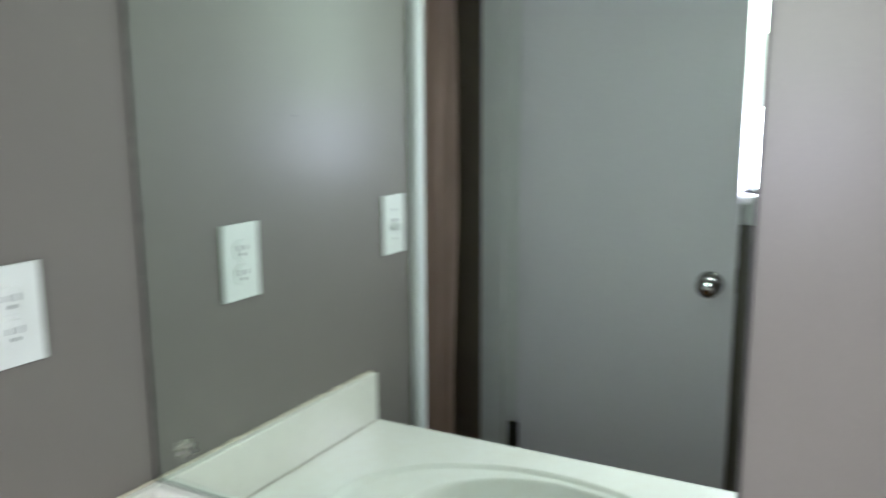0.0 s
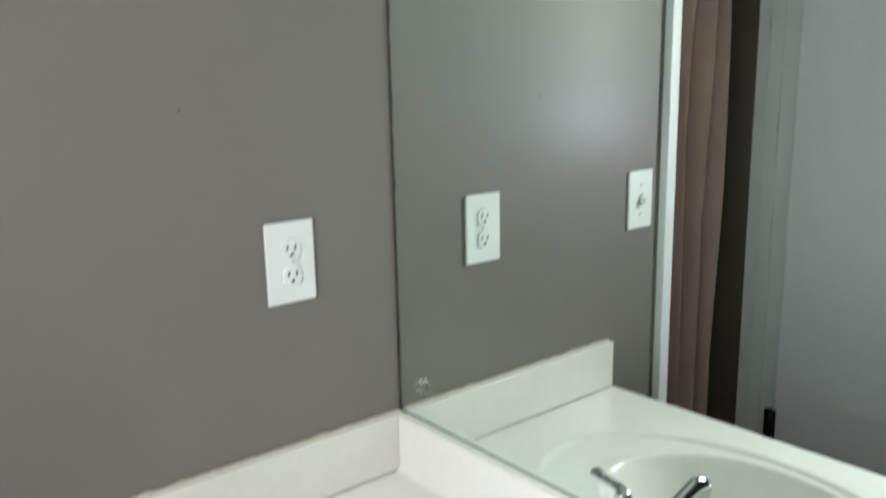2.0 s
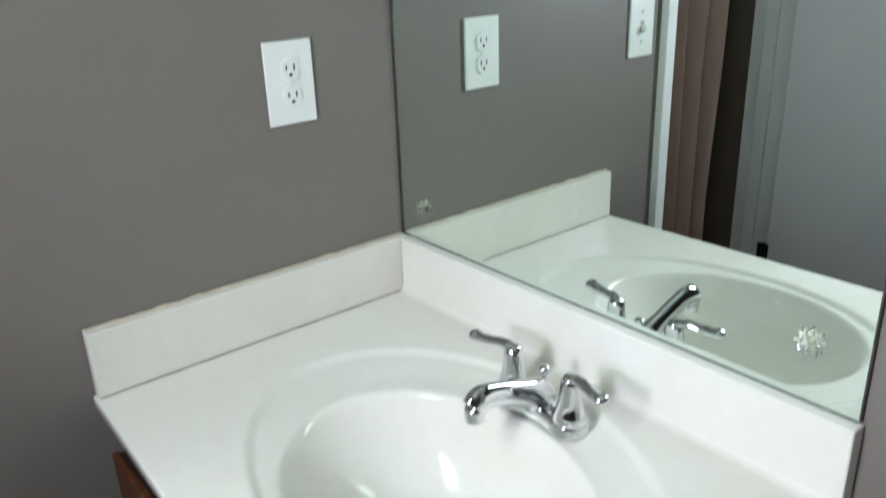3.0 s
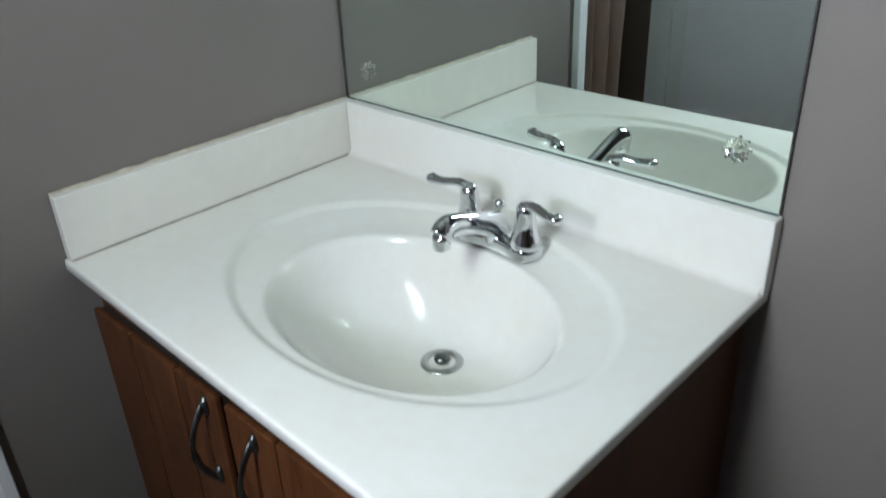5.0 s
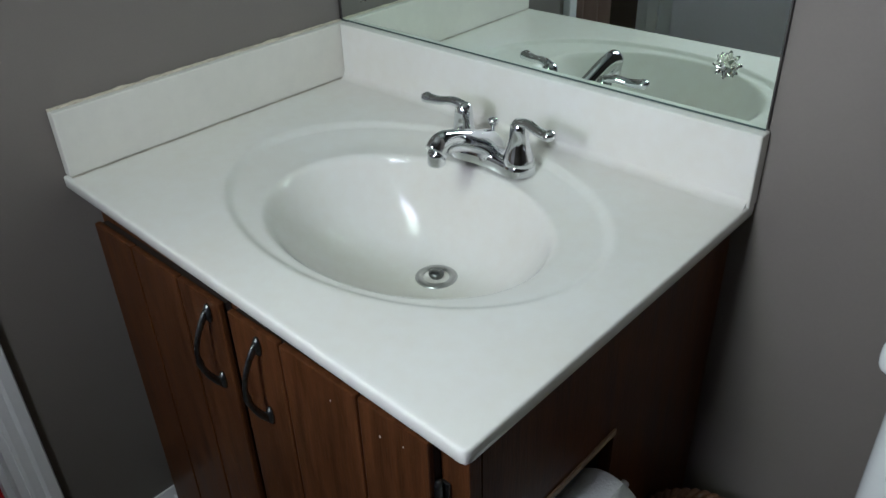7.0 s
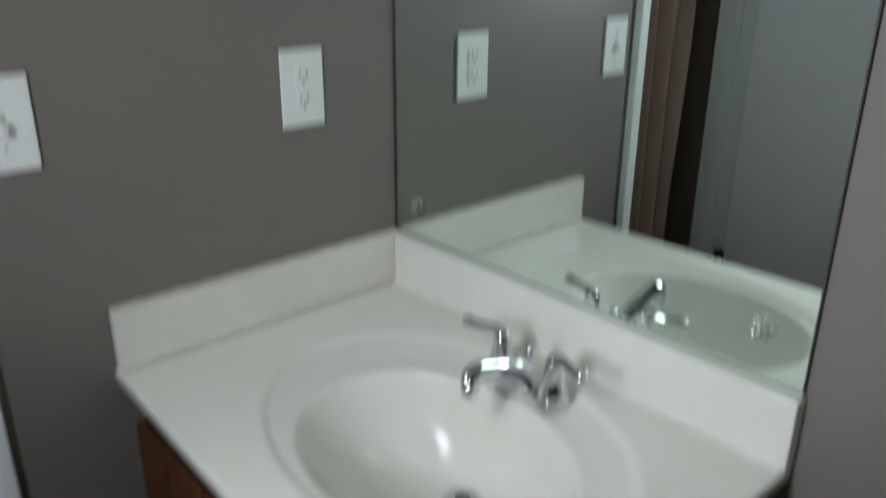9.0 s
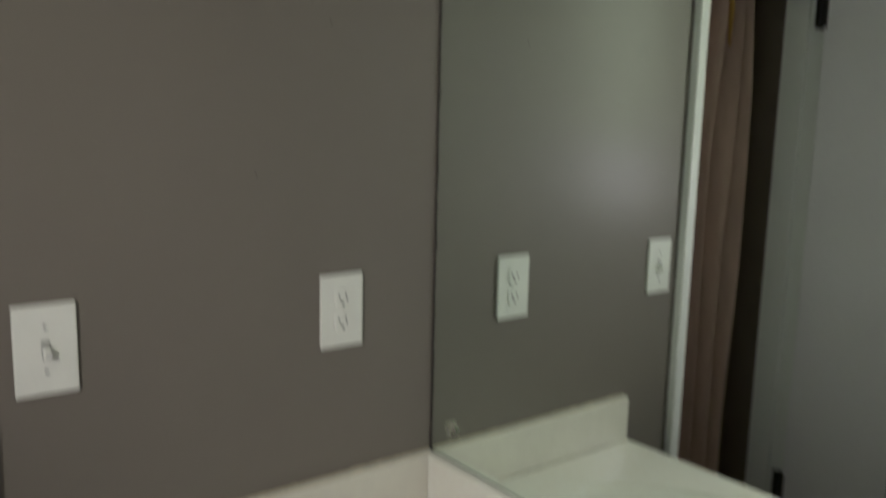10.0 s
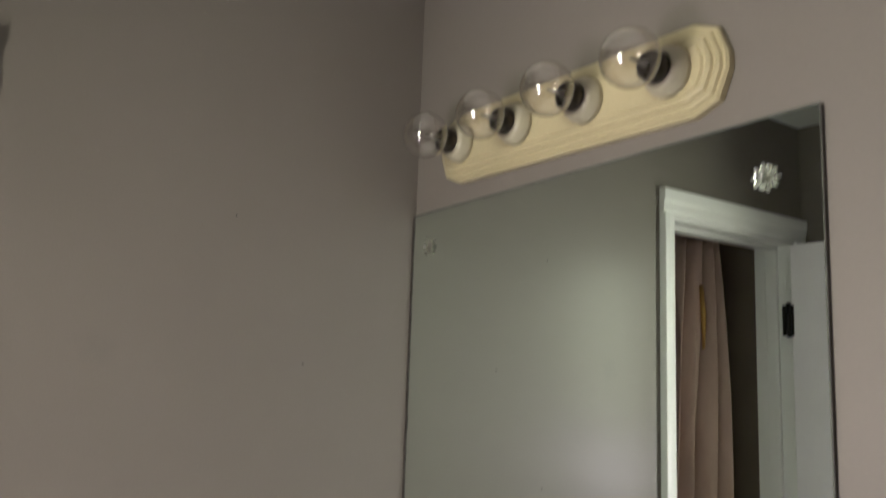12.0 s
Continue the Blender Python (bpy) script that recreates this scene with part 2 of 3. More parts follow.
structure("ceiling", box((-0.95, ROOM_Y - 0.15, ROOM_Z), (ROOM_X + TH, 0.13, ROOM_Z + 0.1)), CEILING, "white painted flat ceiling", "ceiling")
# closet behind the doorway
bm = box((-0.95, -1.47, 0), (-0.85, 0.13, ROOM_Z))
bm = box((-0.85, -0.45, 0), (-TH, -0.40, ROOM_Z), bm=bm)
bm = box((-0.85, -1.47, 0), (-TH, -1.40, ROOM_Z), bm=bm)
structure("closet_wall", bm, CLOSET, "dark brown painted walls inside the closet", "wall")

# door casing, jamb and stop
CASING = [(0, 0), (0.010, 0), (0.013, 0.005), (0.014, 0.018), (0.018, 0.024), (0.018, 0.0395), (0.0165, 0.0415), (0.0, 0.042)]
bm = profile_run(CASING, (0, OY0 - 0.004, 0), (0, OY0 - 0.004, OZ - 0.0045), (1, 0, 0), (0, 1, 0))
structure("door_casing", bm, TRIM, "white gloss moulded casing beside the closet door", "trim")
bm = profile_run(CASING, (0, OY0 + 0.038, OZ - 0.004), (0, ROOM_Y, OZ - 0.004), (1, 0, 0), (0, 0, 1.47))
structure("door_head_casing", bm, TRIM, "white gloss moulded casing over the closet door", "trim")
bm = profile_run(CASING, (0, OY1 + 0.004, 0), (0, OY1 + 0.004, OZ - 0.005), (1, 0, 0), (0, -0.95, 0))
structure("door_far_casing", bm, TRIM, "white gloss moulded casing in the room corner", "trim")
bm = box((-TH - 0.004, OY0 - 0.016, 0), (0.002, OY0, OZ), 0.001)
bm = box((-TH - 0.004, OY1, 0), (0.002, OY1 + 0.016, OZ), 0.001, bm=bm)
bm = box((-TH - 0.004, OY1 + 0.016, OZ - 0.016), (0.002, OY0 - 0.016, OZ), 0.001, bm=bm)
bm = box((-0.075, OY1 + 0.016, 0), (-0.040, OY1 + 0.027, OZ - 0.016), 0.002, bm=bm)
bm = box((-0.075, OY0 - 0.027, 0), (-0.040, OY0 - 0.016, OZ - 0.016), 0.002, bm=bm)
bm = box((-0.075, OY1 + 0.027, OZ - 0.027), (-0.040, OY0 - 0.027, OZ - 0.016), 0.002, bm=bm)
structure("door_jamb", bm, TRIM, "white painted closet door jamb with stop", "trim")

# baseboards
BASE = [(0, 0), (0.022, 0), (0.022, 0.012), (0.016, 0.020), (0.014, 0.022), (0.014, 0.085), (0.011, 0.095), (0.011, 0.112), (0.007, 0.124), (0.004, 0.135), (0, 0.135)]
structure("baseboard_west", profile_run(BASE, (0, OY0 + 0.0385, 0), (0, 0, 0), (1, 0, 0), (0, 0, 1)), TRIM, "white moulded baseboard between casing and vanity", "baseboard")
structure("baseboard_return", profile_run(BASE, (0.0225, -0.530, 0), (0.0865, -0.530, 0), (0, -1, 0), (0, 0, 1)), TRIM, "short white baseboard piece filling the gap beside the vanity", "baseboard")
structure("baseboard_north", profile_run(BASE, (0.80, 0.006, 0), (ROOM_X, 0.006, 0), (0, -1, 0), (0, 0, 1)), TRIM, "white moulded baseboard behind the toilet", "baseboard")
structure("baseboard_south", profile_run(BASE, (0.03, ROOM_Y, 0), (ROOM_X, ROOM_Y, 0), (0, 1, 0), (0, 0, 1)), TRIM, "white moulded baseboard under the window", "baseboard")


# ---- window in the back wall ----
def make_window():
    w = thing("window_1", "white framed bathroom window with bright panes and deep sill", "window", ((WX0 + WX1) / 2, ROOM_Y, WZ0), kind="structure")
    o = Vector(w.location)

    def add(name, lo, hi, mat, bev=0.003, label=""):
        ob = part(name, box(Vector(lo) - o, Vector(hi) - o, bev), mat, w, label)
        return ob

    y0, y1 = ROOM_Y - 0.13, ROOM_Y - 0.03
    for xa, xb in ((WX0, WX0 + 0.02), (WX1 - 0.02, WX1)):
        add("window_frame", (xa, y0, WZ0), (xb, ROOM_Y + 0.001, WZ1), TRIM)
    add("window_frame", (WX0 + 0.02, y0, WZ1 - 0.02), (WX1 - 0.02, ROOM_Y + 0.001, WZ1), TRIM)
    add("window_sill", (WX0 - 0.05, y0, WZ0 - 0.022), (WX1 + 0.05, ROOM_Y + 0.045, WZ0), TRIM, 0.006, "white painted sill")
    add("apron", (WX0 - 0.035, ROOM_Y, WZ0 - 0.075), (WX1 + 0.035, ROOM_Y + 0.015, WZ0 - 0.0225), TRIM)
    for xa, xb in ((WX0 - 0.055, WX0 + 0.005), (WX1 - 0.005, WX1 + 0.055)):
        add("casing", (xa, ROOM_Y + 0.0015, WZ0 + 0.0005), (xb, ROOM_Y + 0.018, WZ1 - 0.006), TRIM, 0.004)
    add("casing", (WX0 - 0.055, ROOM_Y + 0.0015, WZ1 - 0.005), (WX1 + 0.055, ROOM_Y + 0.018, WZ1 + 0.06), TRIM, 0.004)
    mid = 1.64
    for za, zb, y in ((WZ0, mid + 0.02, ROOM_Y - 0.07), (mid - 0.02, WZ1 - 0.02, ROOM_Y - 0.095)):
        xa, xb = WX0 + 0.02, WX1 - 0.02
        bm = box(Vector((xa, y - 0.011, za)) - o, Vector((xa + 0.03, y + 0.011, zb)) - o, 0.003)
        bm = box(Vector((xb - 0.03, y - 0.011, za)) - o, Vector((xb, y + 0.011, zb)) - o, 0.003, bm=bm)
        bm = box(Vector((xa + 0.03, y - 0.011, za)) - o, Vector((xb - 0.03, y + 0.011, za + 0.035)) - o, 0.003, bm=bm)
        bm = box(Vector((xa + 0.03, y - 0.011, zb - 0.03)) - o, Vector((xb - 0.03, y + 0.011, zb)) - o, 0.003, bm=bm)
        sash = part("sash", bm, TRIM, w)
        pane = part("pane", box(Vector((xa + 0.028, y - 0.002, za + 0.03)) - o, Vector((xb - 0.028, y + 0.002, zb - 0.028)) - o), PANE, w, "clear glass pane")
        pane.visible_shadow = False


make_window()


# daylit leaves and sky outside
def backdrop_material():
    m = bpy.data.materials.new("garden_light")
    m.use_nodes = True
    t = m.node_tree
    t.nodes.clear()
    out, em = t.nodes.new("ShaderNodeOutputMaterial"), t.nodes.new("ShaderNodeEmission")
    where, n, ramp = t.nodes.new("ShaderNodeTexCoord"), t.nodes.new("ShaderNodeTexNoise"), t.nodes.new("ShaderNodeValToRGB")
    n.inputs["Scale"].default_value, n.inputs["Detail"].default_value = 2.2, 8
    e = ramp.color_ramp.elements
    e[0].position, e[0].color = 0.40, (0.10, 0.22, 0.05, 1)
    e[1].position, e[1].color = 0.60, (0.85, 0.95, 0.80, 1)
    em.inputs[1].default_value = 1.0
    t.links.new(where.outputs["Object"], n.inputs["Vector"])
    t.links.new(n.outputs["Fac"], ramp.inputs[0])
    t.links.new(ramp.outputs[0], em.inputs[0])
    t.links.new(em.outputs[0], out.inputs[0])
    return m


bm = bmesh.new()
bmesh.ops.create_grid(bm, x_segments=1, y_segments=1, size=9)
bm.transform(Matrix.Translation((0.8, -12, 3)) @ Matrix.Rotation(radians(90), 4, "X"))
structure("backdrop", bm, backdrop_material(), "sunlit green leaves outside the window", "backdrop")


# ---- closet door, standing open ----
def make_closet_door():
    x0, x1, yf, yb = 0.014, 0.574, -1.232, -1.265
    d = thing("door_1", "white painted flush closet door standing open", "door", (x0, yb, 0), kind="structure")
    o = Vector(d.location)
    part("door_leaf", box(Vector((x0, yb, 0.012)) - o, Vector((x1, yf, 2.010)) - o, 0.002), DOOR_WHITE, d)
    d.rotation_euler[2] = radians(-3.2)
    m = Matrix.Translation(Vector((0.516, yf, 0.991)) - o) @ Matrix.Rotation(radians(-90), 4, "X")
    bm = lathe([(0, 0), (0.031, 0), (0.031, 0.004), (0.024, 0.009), (0.012, 0.011), (0.011, 0.026), (0.016, 0.030), (0.025, 0.038), (0.027, 0.048), (0.024, 0.057), (0.013, 0.062), (0, 0.063)], 28, m)
    part("knob", bm, KNOB_METAL, d, "round satin nickel knob", True)
    for z in (1.802, 0.500):
        bm = box(Vector((-0.012, yf - 0.002, z - 0.042)) - o, Vector((0.020, yf + 0.003, z + 0.042)) - o, 0.001)
        hinge = part("hinge", bm, BLACK_METAL, d, "black iron hinge")
        bm = lathe([(0, -0.046), (0.006, -0.046), (0.006, 0.046), (0, 0.048)], 12, Matrix.Translation(Vector((0.008, yf + 0.006, z)) - o))
        part("pin", bm, BLACK_METAL, hinge, "", True)
    bm = box(Vector((x1 - 0.001, -1.259, 0.97)) - o, Vector((x1 + 0.0015, -1.238, 1.03)) - o, 0.0005)
    part("latch_plate", bm, KNOB_METAL, d)


make_closet_door()


# ---- closet: hanging drape on a rod, red cloth on the floor ----
def make_drape():
    rod = thing("closet_rod", "metal rod across the dark closet", "rod", (-0.40, -0.90, 2.08))
    part("tube", lathe([(0, -0.498), (0.012, -0.498), (0.012, 0.45), (0, 0.45)], 16, Matrix.Rotation(radians(90), 4, "X")), GOLD, rod, "", True)
    d = thing("curtain", "brown fabric drape hanging in folds on a closet rod", "curtain", (-0.235, -1.118, 0.1))
    one = bmesh.new()
    nu, nv = 220, 40
    grid = []
    for i in range(nu + 1):
        u = i / nu
        col = []
        for k in range(nv + 1):
            v = k / nv
            z = 0.02 + v * 1.93
            gather = 0.88 - 1.5 * max(0, v - 0.76) ** 1.5
            y = (0.5 - u) * 0.20 * gather
            phase = 2 * math.pi * (3.6 * u + 0.34 * math.sin(2.1 * v + 4 * u) - 0.9 * max(0, v - 0.6))
            x = 0.066 * (math.sin(phase) + 0.16 * math.sin(2 * phase + 1.1)) * (0.80 + 0.20 * (1 - v)) + 0.008 * math.sin(2.3 * phase + 7 * v)
            x += 0.05 * math.sin(3 * v) * (u - 0.5)
            col.append(one.verts.new((x, y, z)))
        grid.append(col)
    for i in range(nu):
        for k in range(nv):
            one.faces.new((grid[i][k], grid[i + 1][k], grid[i + 1][k + 1], grid[i][k + 1]))
    ob = part("cloth", one, DRAPE, d, "", True)
    s = ob.modifiers.new("thickness", "SOLIDIFY")
    s.thickness = 0.003
    part("tassel", sweep([(0.045, 0.00, 1.80), (0.048, -0.004, 1.72), (0.046, -0.006, 1.62)], [0.006, 0.008, 0.004], 10), GOLD, d, "gold metal tassel", True)
    hook = sweep(curve_points([(-0.165, 0, 1.95), (-0.165, 0.0, 1.995), (-0.10, 0, 1.97), (0.0, 0, 1.955)], 14), [0.003] * 14, 8)
    part("hook", hook, GOLD, d, "", True)


make_drape()


def make_red_cloth():
    one = bmesh.new()
    nx = 34
    grid = [[one.verts.new((0, 0, 0)) for _ in range(nx + 1)] for _ in range(nx + 1)]
    for i in range(nx + 1):
        for k in range(nx + 1):
            a, b = (i / nx - 0.5) * 0.50, (k / nx - 0.5) * 0.46
            edge = max(0.0, 1 - (abs(a) / 0.25) ** 4) * max(0.0, 1 - (abs(b) / 0.23) ** 4)
            h = 0.10 * edge * (0.6 + 0.8 * noise.noise((a * 7, b * 7, 0.4))) + 0.03 * edge * noise.noise((a * 22, b * 22, 2.0))
            grid[i][k].co = (a + 0.02 * noise.noise((b * 9, 1, 3)), b, 0.004 + max(0, h))
    for i in range(nx):
        for k in range(nx):
            one.faces.new((grid[i][k], grid[i + 1][k], grid[i + 1][k + 1], grid[i][k + 1]))
    ob = mesh_object("red_cloth", one, RED, True)
    s = ob.modifiers.new("thickness", "SOLIDIFY")
    s.thickness, s.offset = 0.004, -1
    ob.location = (-0.40, -0.88, 0.006)
    tagged(ob, "crumpled red cotton cloth on the closet floor", "clothes")


make_red_cloth()

# ---- vanity ----
CZ = 0.80                                       # counter height
CW, CD = 0.787, 0.566                            # counter width and depth
RING_C, RING_A, RING_B = (0.425, -0.275), 0.300, 0.220
BOWL_C, BOWL_A, BOWL_B = (0.445, -0.302), 0.213, 0.163
DRAIN = (0.442, -0.236)


def smooth_step(a, b, x):
    s = min(1.0, max(0.0, (x - a) / (b - a)))
    return s * s * (3 - 2 * s)


def counter_height(x, y):
    """The moulded top: flat deck, a shallow oval dish, and the bowl in it."""
    q = math.hypot((x - RING_C[0]) / RING_A, (y - RING_C[1]) / RING_B)
    deck = -0.006 * (1 - smooth_step(0.93, 1.0, q)) - 0.006 * (1 - smooth_step(0.70, 0.97, q))
    r = 0.5
    for _ in range(24):
        f = min(1.0, r)
        cx, cy = DRAIN[0] + (BOWL_C[0] - DRAIN[0]) * f, DRAIN[1] + (BOWL_C[1] - DRAIN[1]) * f
        r = 0.5 * r + 0.5 * math.hypot((x - cx) / BOWL_A, (y - cy) / BOWL_B)
    bowl = -0.012 - 0.130 * (1 - (max(0.0, r - 0.12) / 0.88) ** 2.5)
    k = 0.012
    h = max(0.0, k - abs(deck - bowl)) / k
    return min(deck, bowl) - h * h * k * 0.25


def make_countertop():
    top = thing("sink_countertop", "glossy off-white cultured marble vanity top with oval basin", "countertop", (CW / 2, -CD / 2, CZ))
    o = Vector(top.location)
    edge = [(0.0050, -0.0001), (0.0064, -0.0006), (0.0074, -0.0016), (0.0079, -0.0032), (0.008, -0.0050), (0.008, -0.0165), (0.0072, -0.0175), (-0.006, -0.0175)]
    xs = [(0.001 + (CW - 0.009) * i / 260, 0.0) for i in range(261)] + [(CW - 0.008 + e, z) for e, z in edge]
    ys = [(-(CD - 0.008) * k / 190, 0.0) for k in range(191)] + [(-(CD - 0.008) - e, z) for e, z in edge]
    bm = bmesh.new()
    grid = []
    cx, cy = CW - 0.0085, -CD + 0.0085
    for x, dx in xs:
        col = []
        for y, dy in ys:
            h = min(dx, dy) if (dx or dy) else counter_height(x, y)
            px, py = x, y * (1 - 0.041 * (1 - x / CW))
            if x > cx and y < cy:
                a, b = x - cx, y - cy
                m = max(abs(a), abs(b)) / math.hypot(a, b)
                px, py = cx + a * m, cy + b * m
            col.append(bm.verts.new(Vector((px, py, CZ + h)) - o))
        grid.append(col)
    for i in range(len(xs) - 1):
        for k in range(len(ys) - 1):
            bm.faces.new((grid[i][k], grid[i + 1][k], grid[i + 1][k + 1], grid[i][k + 1]))
    part("counter_with_basin", bm, MARBLE, top, "", True)
    part("left_edge", box(Vector((0.0008, -0.534, CZ - 0.0185)) - o, Vector((0.0012, -0.001, CZ - 0.0005)) - o), MARBLE, top)
    # splash behind the basin, with a rounded end
    bm = box(Vector((0.0186, -0.018, CZ - 0.003)) - o, Vector((CW, 0.0055, CZ + 0.0985)) - o, 0.003, 3)
    part("backsplash", bm, MARBLE, top, "", False)
    rc = 0.012
    hollow = [(rc - rc * math.sin(a), rc - rc * math.cos(a)) for a in (math.pi / 2 * i / 16 for i in range(17))]
    section = [(-0.003, -0.003), (rc, -0.003)] + hollow + [(-0.003, rc)]
    bm = profile_run(section, Vector((0.0186, -0.0178, CZ + 0.0002)) - o, Vector((CW - 0.004, -0.0178, CZ + 0.0002)) - o, (0, -1, 0), (0, 0, 1))
    part("cove", bm, MARBLE, top)
    return top


make_countertop()


def make_side_splash():
    s = thing("side_splash", "off-white marble side splash with uneven caulked top", "backsplash", (0.009, -0.27, CZ))
    o = Vector(s.location)
    part("panel", box(Vector((0.0015, -0.539, CZ + 0.0015)) - o, Vector((0.018, -0.0005, CZ + 0.0985)) - o, 0.0025, 3), SPLASH, s)
    # wavering bead of old caulk along the wall
    n = 70
    pts = [Vector((0.0025, -0.538 + 0.536 * i / n, CZ + 0.0992)) - o for i in range(n + 1)]
    rad = [0.0028 + 0.0022 * noise.noise((i * 0.31, 5, 1)) + 0.0012 * noise.noise((i * 0.9, 2, 7)) for i in range(n + 1)]
    part("caulk", sweep(pts, rad, 8, flat=(1.3, 0.8)), CAULK, s, "yellowed uneven caulk bead", True)
    n = 40
    pts = [Vector((0.0187, -0.538 + 0.518 * i / n, CZ + 0.0012)) - o for i in range(n + 1)]
    rad = [0.0007 + 0.0007 * noise.noise((i * 0.5, 1, 4)) for i in range(n + 1)]
    part("seam", sweep(pts, rad, 6), SEAM, s, "dirty brown seam line", True)


make_side_splash()


def make_vanity_cabinet():
    x0, x1, yf, yb, z1 = 0.087, 0.766, -0.538, -0.004, CZ - 0.0195
    v = thing("vanity_cabinet", "dark stained wooden vanity cabinet with two plank doors", "cabinet", ((x0 + x1) / 2, yf / 2, 0))
    o = Vector(v.location)

    def add(name, lo, hi, mat=WOOD, bev=0.0015, label="", parent=v):
        return part(name, box(Vector(lo) - o, Vector(hi) - o, bev), mat, parent, label)

    # side panel with a niche cut for the paper roll
    ny0, ny1, nz0, nz1 = -0.47, -0.265, 0.40, 0.585
    add("side_panel", (x1 - 0.018, yf + 0.019, nz1), (x1, yb, z1), WOOD, 0)
    add("side_panel", (x1 - 0.018, yf + 0.019, 0.0), (x1, yb, nz0), WOOD, 0)
    add("side_panel", (x1 - 0.018, yf + 0.019, nz0), (x1, ny0, nz1), WOOD, 0)
    add("side_panel", (x1 - 0.018, ny1, nz0), (x1, yb, nz1), WOOD, 0)
    bm = box(Vector((x1 - 0.016, ny0, nz1 - 0.005)) - o, Vector((x1 + 0.003, ny1, nz1 + 0.004)) - o, 0.001)
    part("niche_edge", bm, WOOD_RAW, v, "raw light wood edge of the niche")
    # niche lining, its deep shade given by the near-black colour
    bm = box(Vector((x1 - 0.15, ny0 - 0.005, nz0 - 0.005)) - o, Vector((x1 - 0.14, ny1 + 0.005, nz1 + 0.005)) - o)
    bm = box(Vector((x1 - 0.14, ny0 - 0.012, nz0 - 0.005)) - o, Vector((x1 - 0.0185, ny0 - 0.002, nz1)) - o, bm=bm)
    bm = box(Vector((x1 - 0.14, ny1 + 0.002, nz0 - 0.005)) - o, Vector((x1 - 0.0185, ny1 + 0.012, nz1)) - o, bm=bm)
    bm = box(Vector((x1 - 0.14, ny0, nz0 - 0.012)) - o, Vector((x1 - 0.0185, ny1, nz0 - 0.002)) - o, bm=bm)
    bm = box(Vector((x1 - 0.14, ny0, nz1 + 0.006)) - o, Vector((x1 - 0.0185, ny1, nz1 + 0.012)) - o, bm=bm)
    part("niche_lining", bm, RECESS_SHADE, v, "paper niche lining with shade put into its near-black colour")
    add("side_panel", (x0, yf + 0.019, 0.0), (x0 + 0.018, yb, z1))
    # face frame and kick board
    add("face_stile", (x0, yf, 0.09), (x0 + 0.035, yf + 0.018, z1))
    add("face_stile", (x1 - 0.052, yf, 0.09), (x1, yf + 0.018, z1))
    add("face_rail", (x0 + 0.0355, yf, z1 - 0.030), (x1 - 0.0525, yf + 0.018, z1))
    add("face_rail", (x0 + 0.0355, yf, 0.09), (x1 - 0.0525, yf + 0.018, 0.13))
    add("kick_board", (x0 + 0.0185, yf + 0.06, 0.0), (x1 - 0.0185, yf + 0.075, 0.0895), RECESS_SHADE)
    # doors of grooved planks
    za, zb, yd = 0.115, z1 - 0.014, yf - 0.019
    for planks, hand in (((0.100, 0.200, 0.308, 0.399), 0.373), ((0.4135, 0.509, 0.634, 0.733), 0.470)):
        door = add("door", (planks[0] + 0.003, yd + 0.0085, za + 0.003), (planks[-1] - 0.003, yf - 0.0005, zb - 0.003), RECESS_SHADE, 0.001)
        for a, b in zip(planks, planks[1:]):
            add("plank", (a + 0.0015, yd, za), (b - 0.0015, yd + 0.009, zb), WOOD, 0.0025, "", door)
        # curved pull
        zt = 0.748
        path = [Vector((hand, yd - 0.003 - 0.024 * math.sin(math.pi * min(1.0, k / 29)) ** 0.85, zt - 0.112 * k / 29)) for k in range(30)]
        rad = [0.0041 - 0.0013 * math.sin(math.pi * k / 29) + 0.0012 * math.exp(-((k - 17) / 1.6) ** 2) for k in range(30)]
        bm = sweep([p - o for p in path], rad, 12, flat=(1.25, 0.8), side=Vector((1, 0, 0)))
        for zc, s in ((zt - 0.004, 1), (zt - 0.109, -1)):
            m = Matrix.Translation(Vector((hand, yd, zc)) - o) @ Matrix.Rotation(radians(90), 4, "X")
            bm = lathe([(0, 0), (0.008, 0), (0.008, 0.002), (0.005, 0.006), (0, 0.007)], 16, m, bm, squash=(0.8, 1.7))
        for fx, fz, fr in ((0.592, 0.736, 0.0009), (0.666, 0.733, 0.0013), (0.699, 0.741, 0.0008)):
            if planks[0] < fx < planks[-1]:
                fleck = lathe([(0, 0), (fr, 0.0001), (fr * 0.8, 0.0005), (0, 0.0006)], 7, Matrix.Translation(Vector((fx, yd, fz)) - o) @ Matrix.Rotation(radians(90), 4, "X"), squash=(1, 1.6))
                part("paint_fleck", fleck, CAULK, door, "fleck of pale paint")
        part("handle", bm, PEWTER, door, "antique pewter curved pull", True)
    for hx, s in ((0.094, 1), (0.737, -1)):
        for hz in (0.685, 0.20):
            bm = box(Vector((hx - 0.006, yf - 0.004, hz - 0.022)) - o, Vector((hx + 0.006, yf - 0.0005, hz + 0.022)) - o, 0.001)
            bm = lathe([(0, -0.026), (0.003, -0.025), (0.005, -0.020), (0.005, 0.020), (0.003, 0.025), (0, 0.026)], 10, Matrix.Translation(Vector((hx + 0.004 * s, yf - 0.008, hz)) - o), bm)
            bm = lathe([(0, -0.034), (0.004, -0.031), (0, -0.027)], 8, Matrix.Translation(Vector((hx + 0.004 * s, yf - 0.008, hz)) - o), bm)
            part("hinge", bm, PEWTER, v, "antique pewter butterfly hinge")


make_vanity_cabinet()


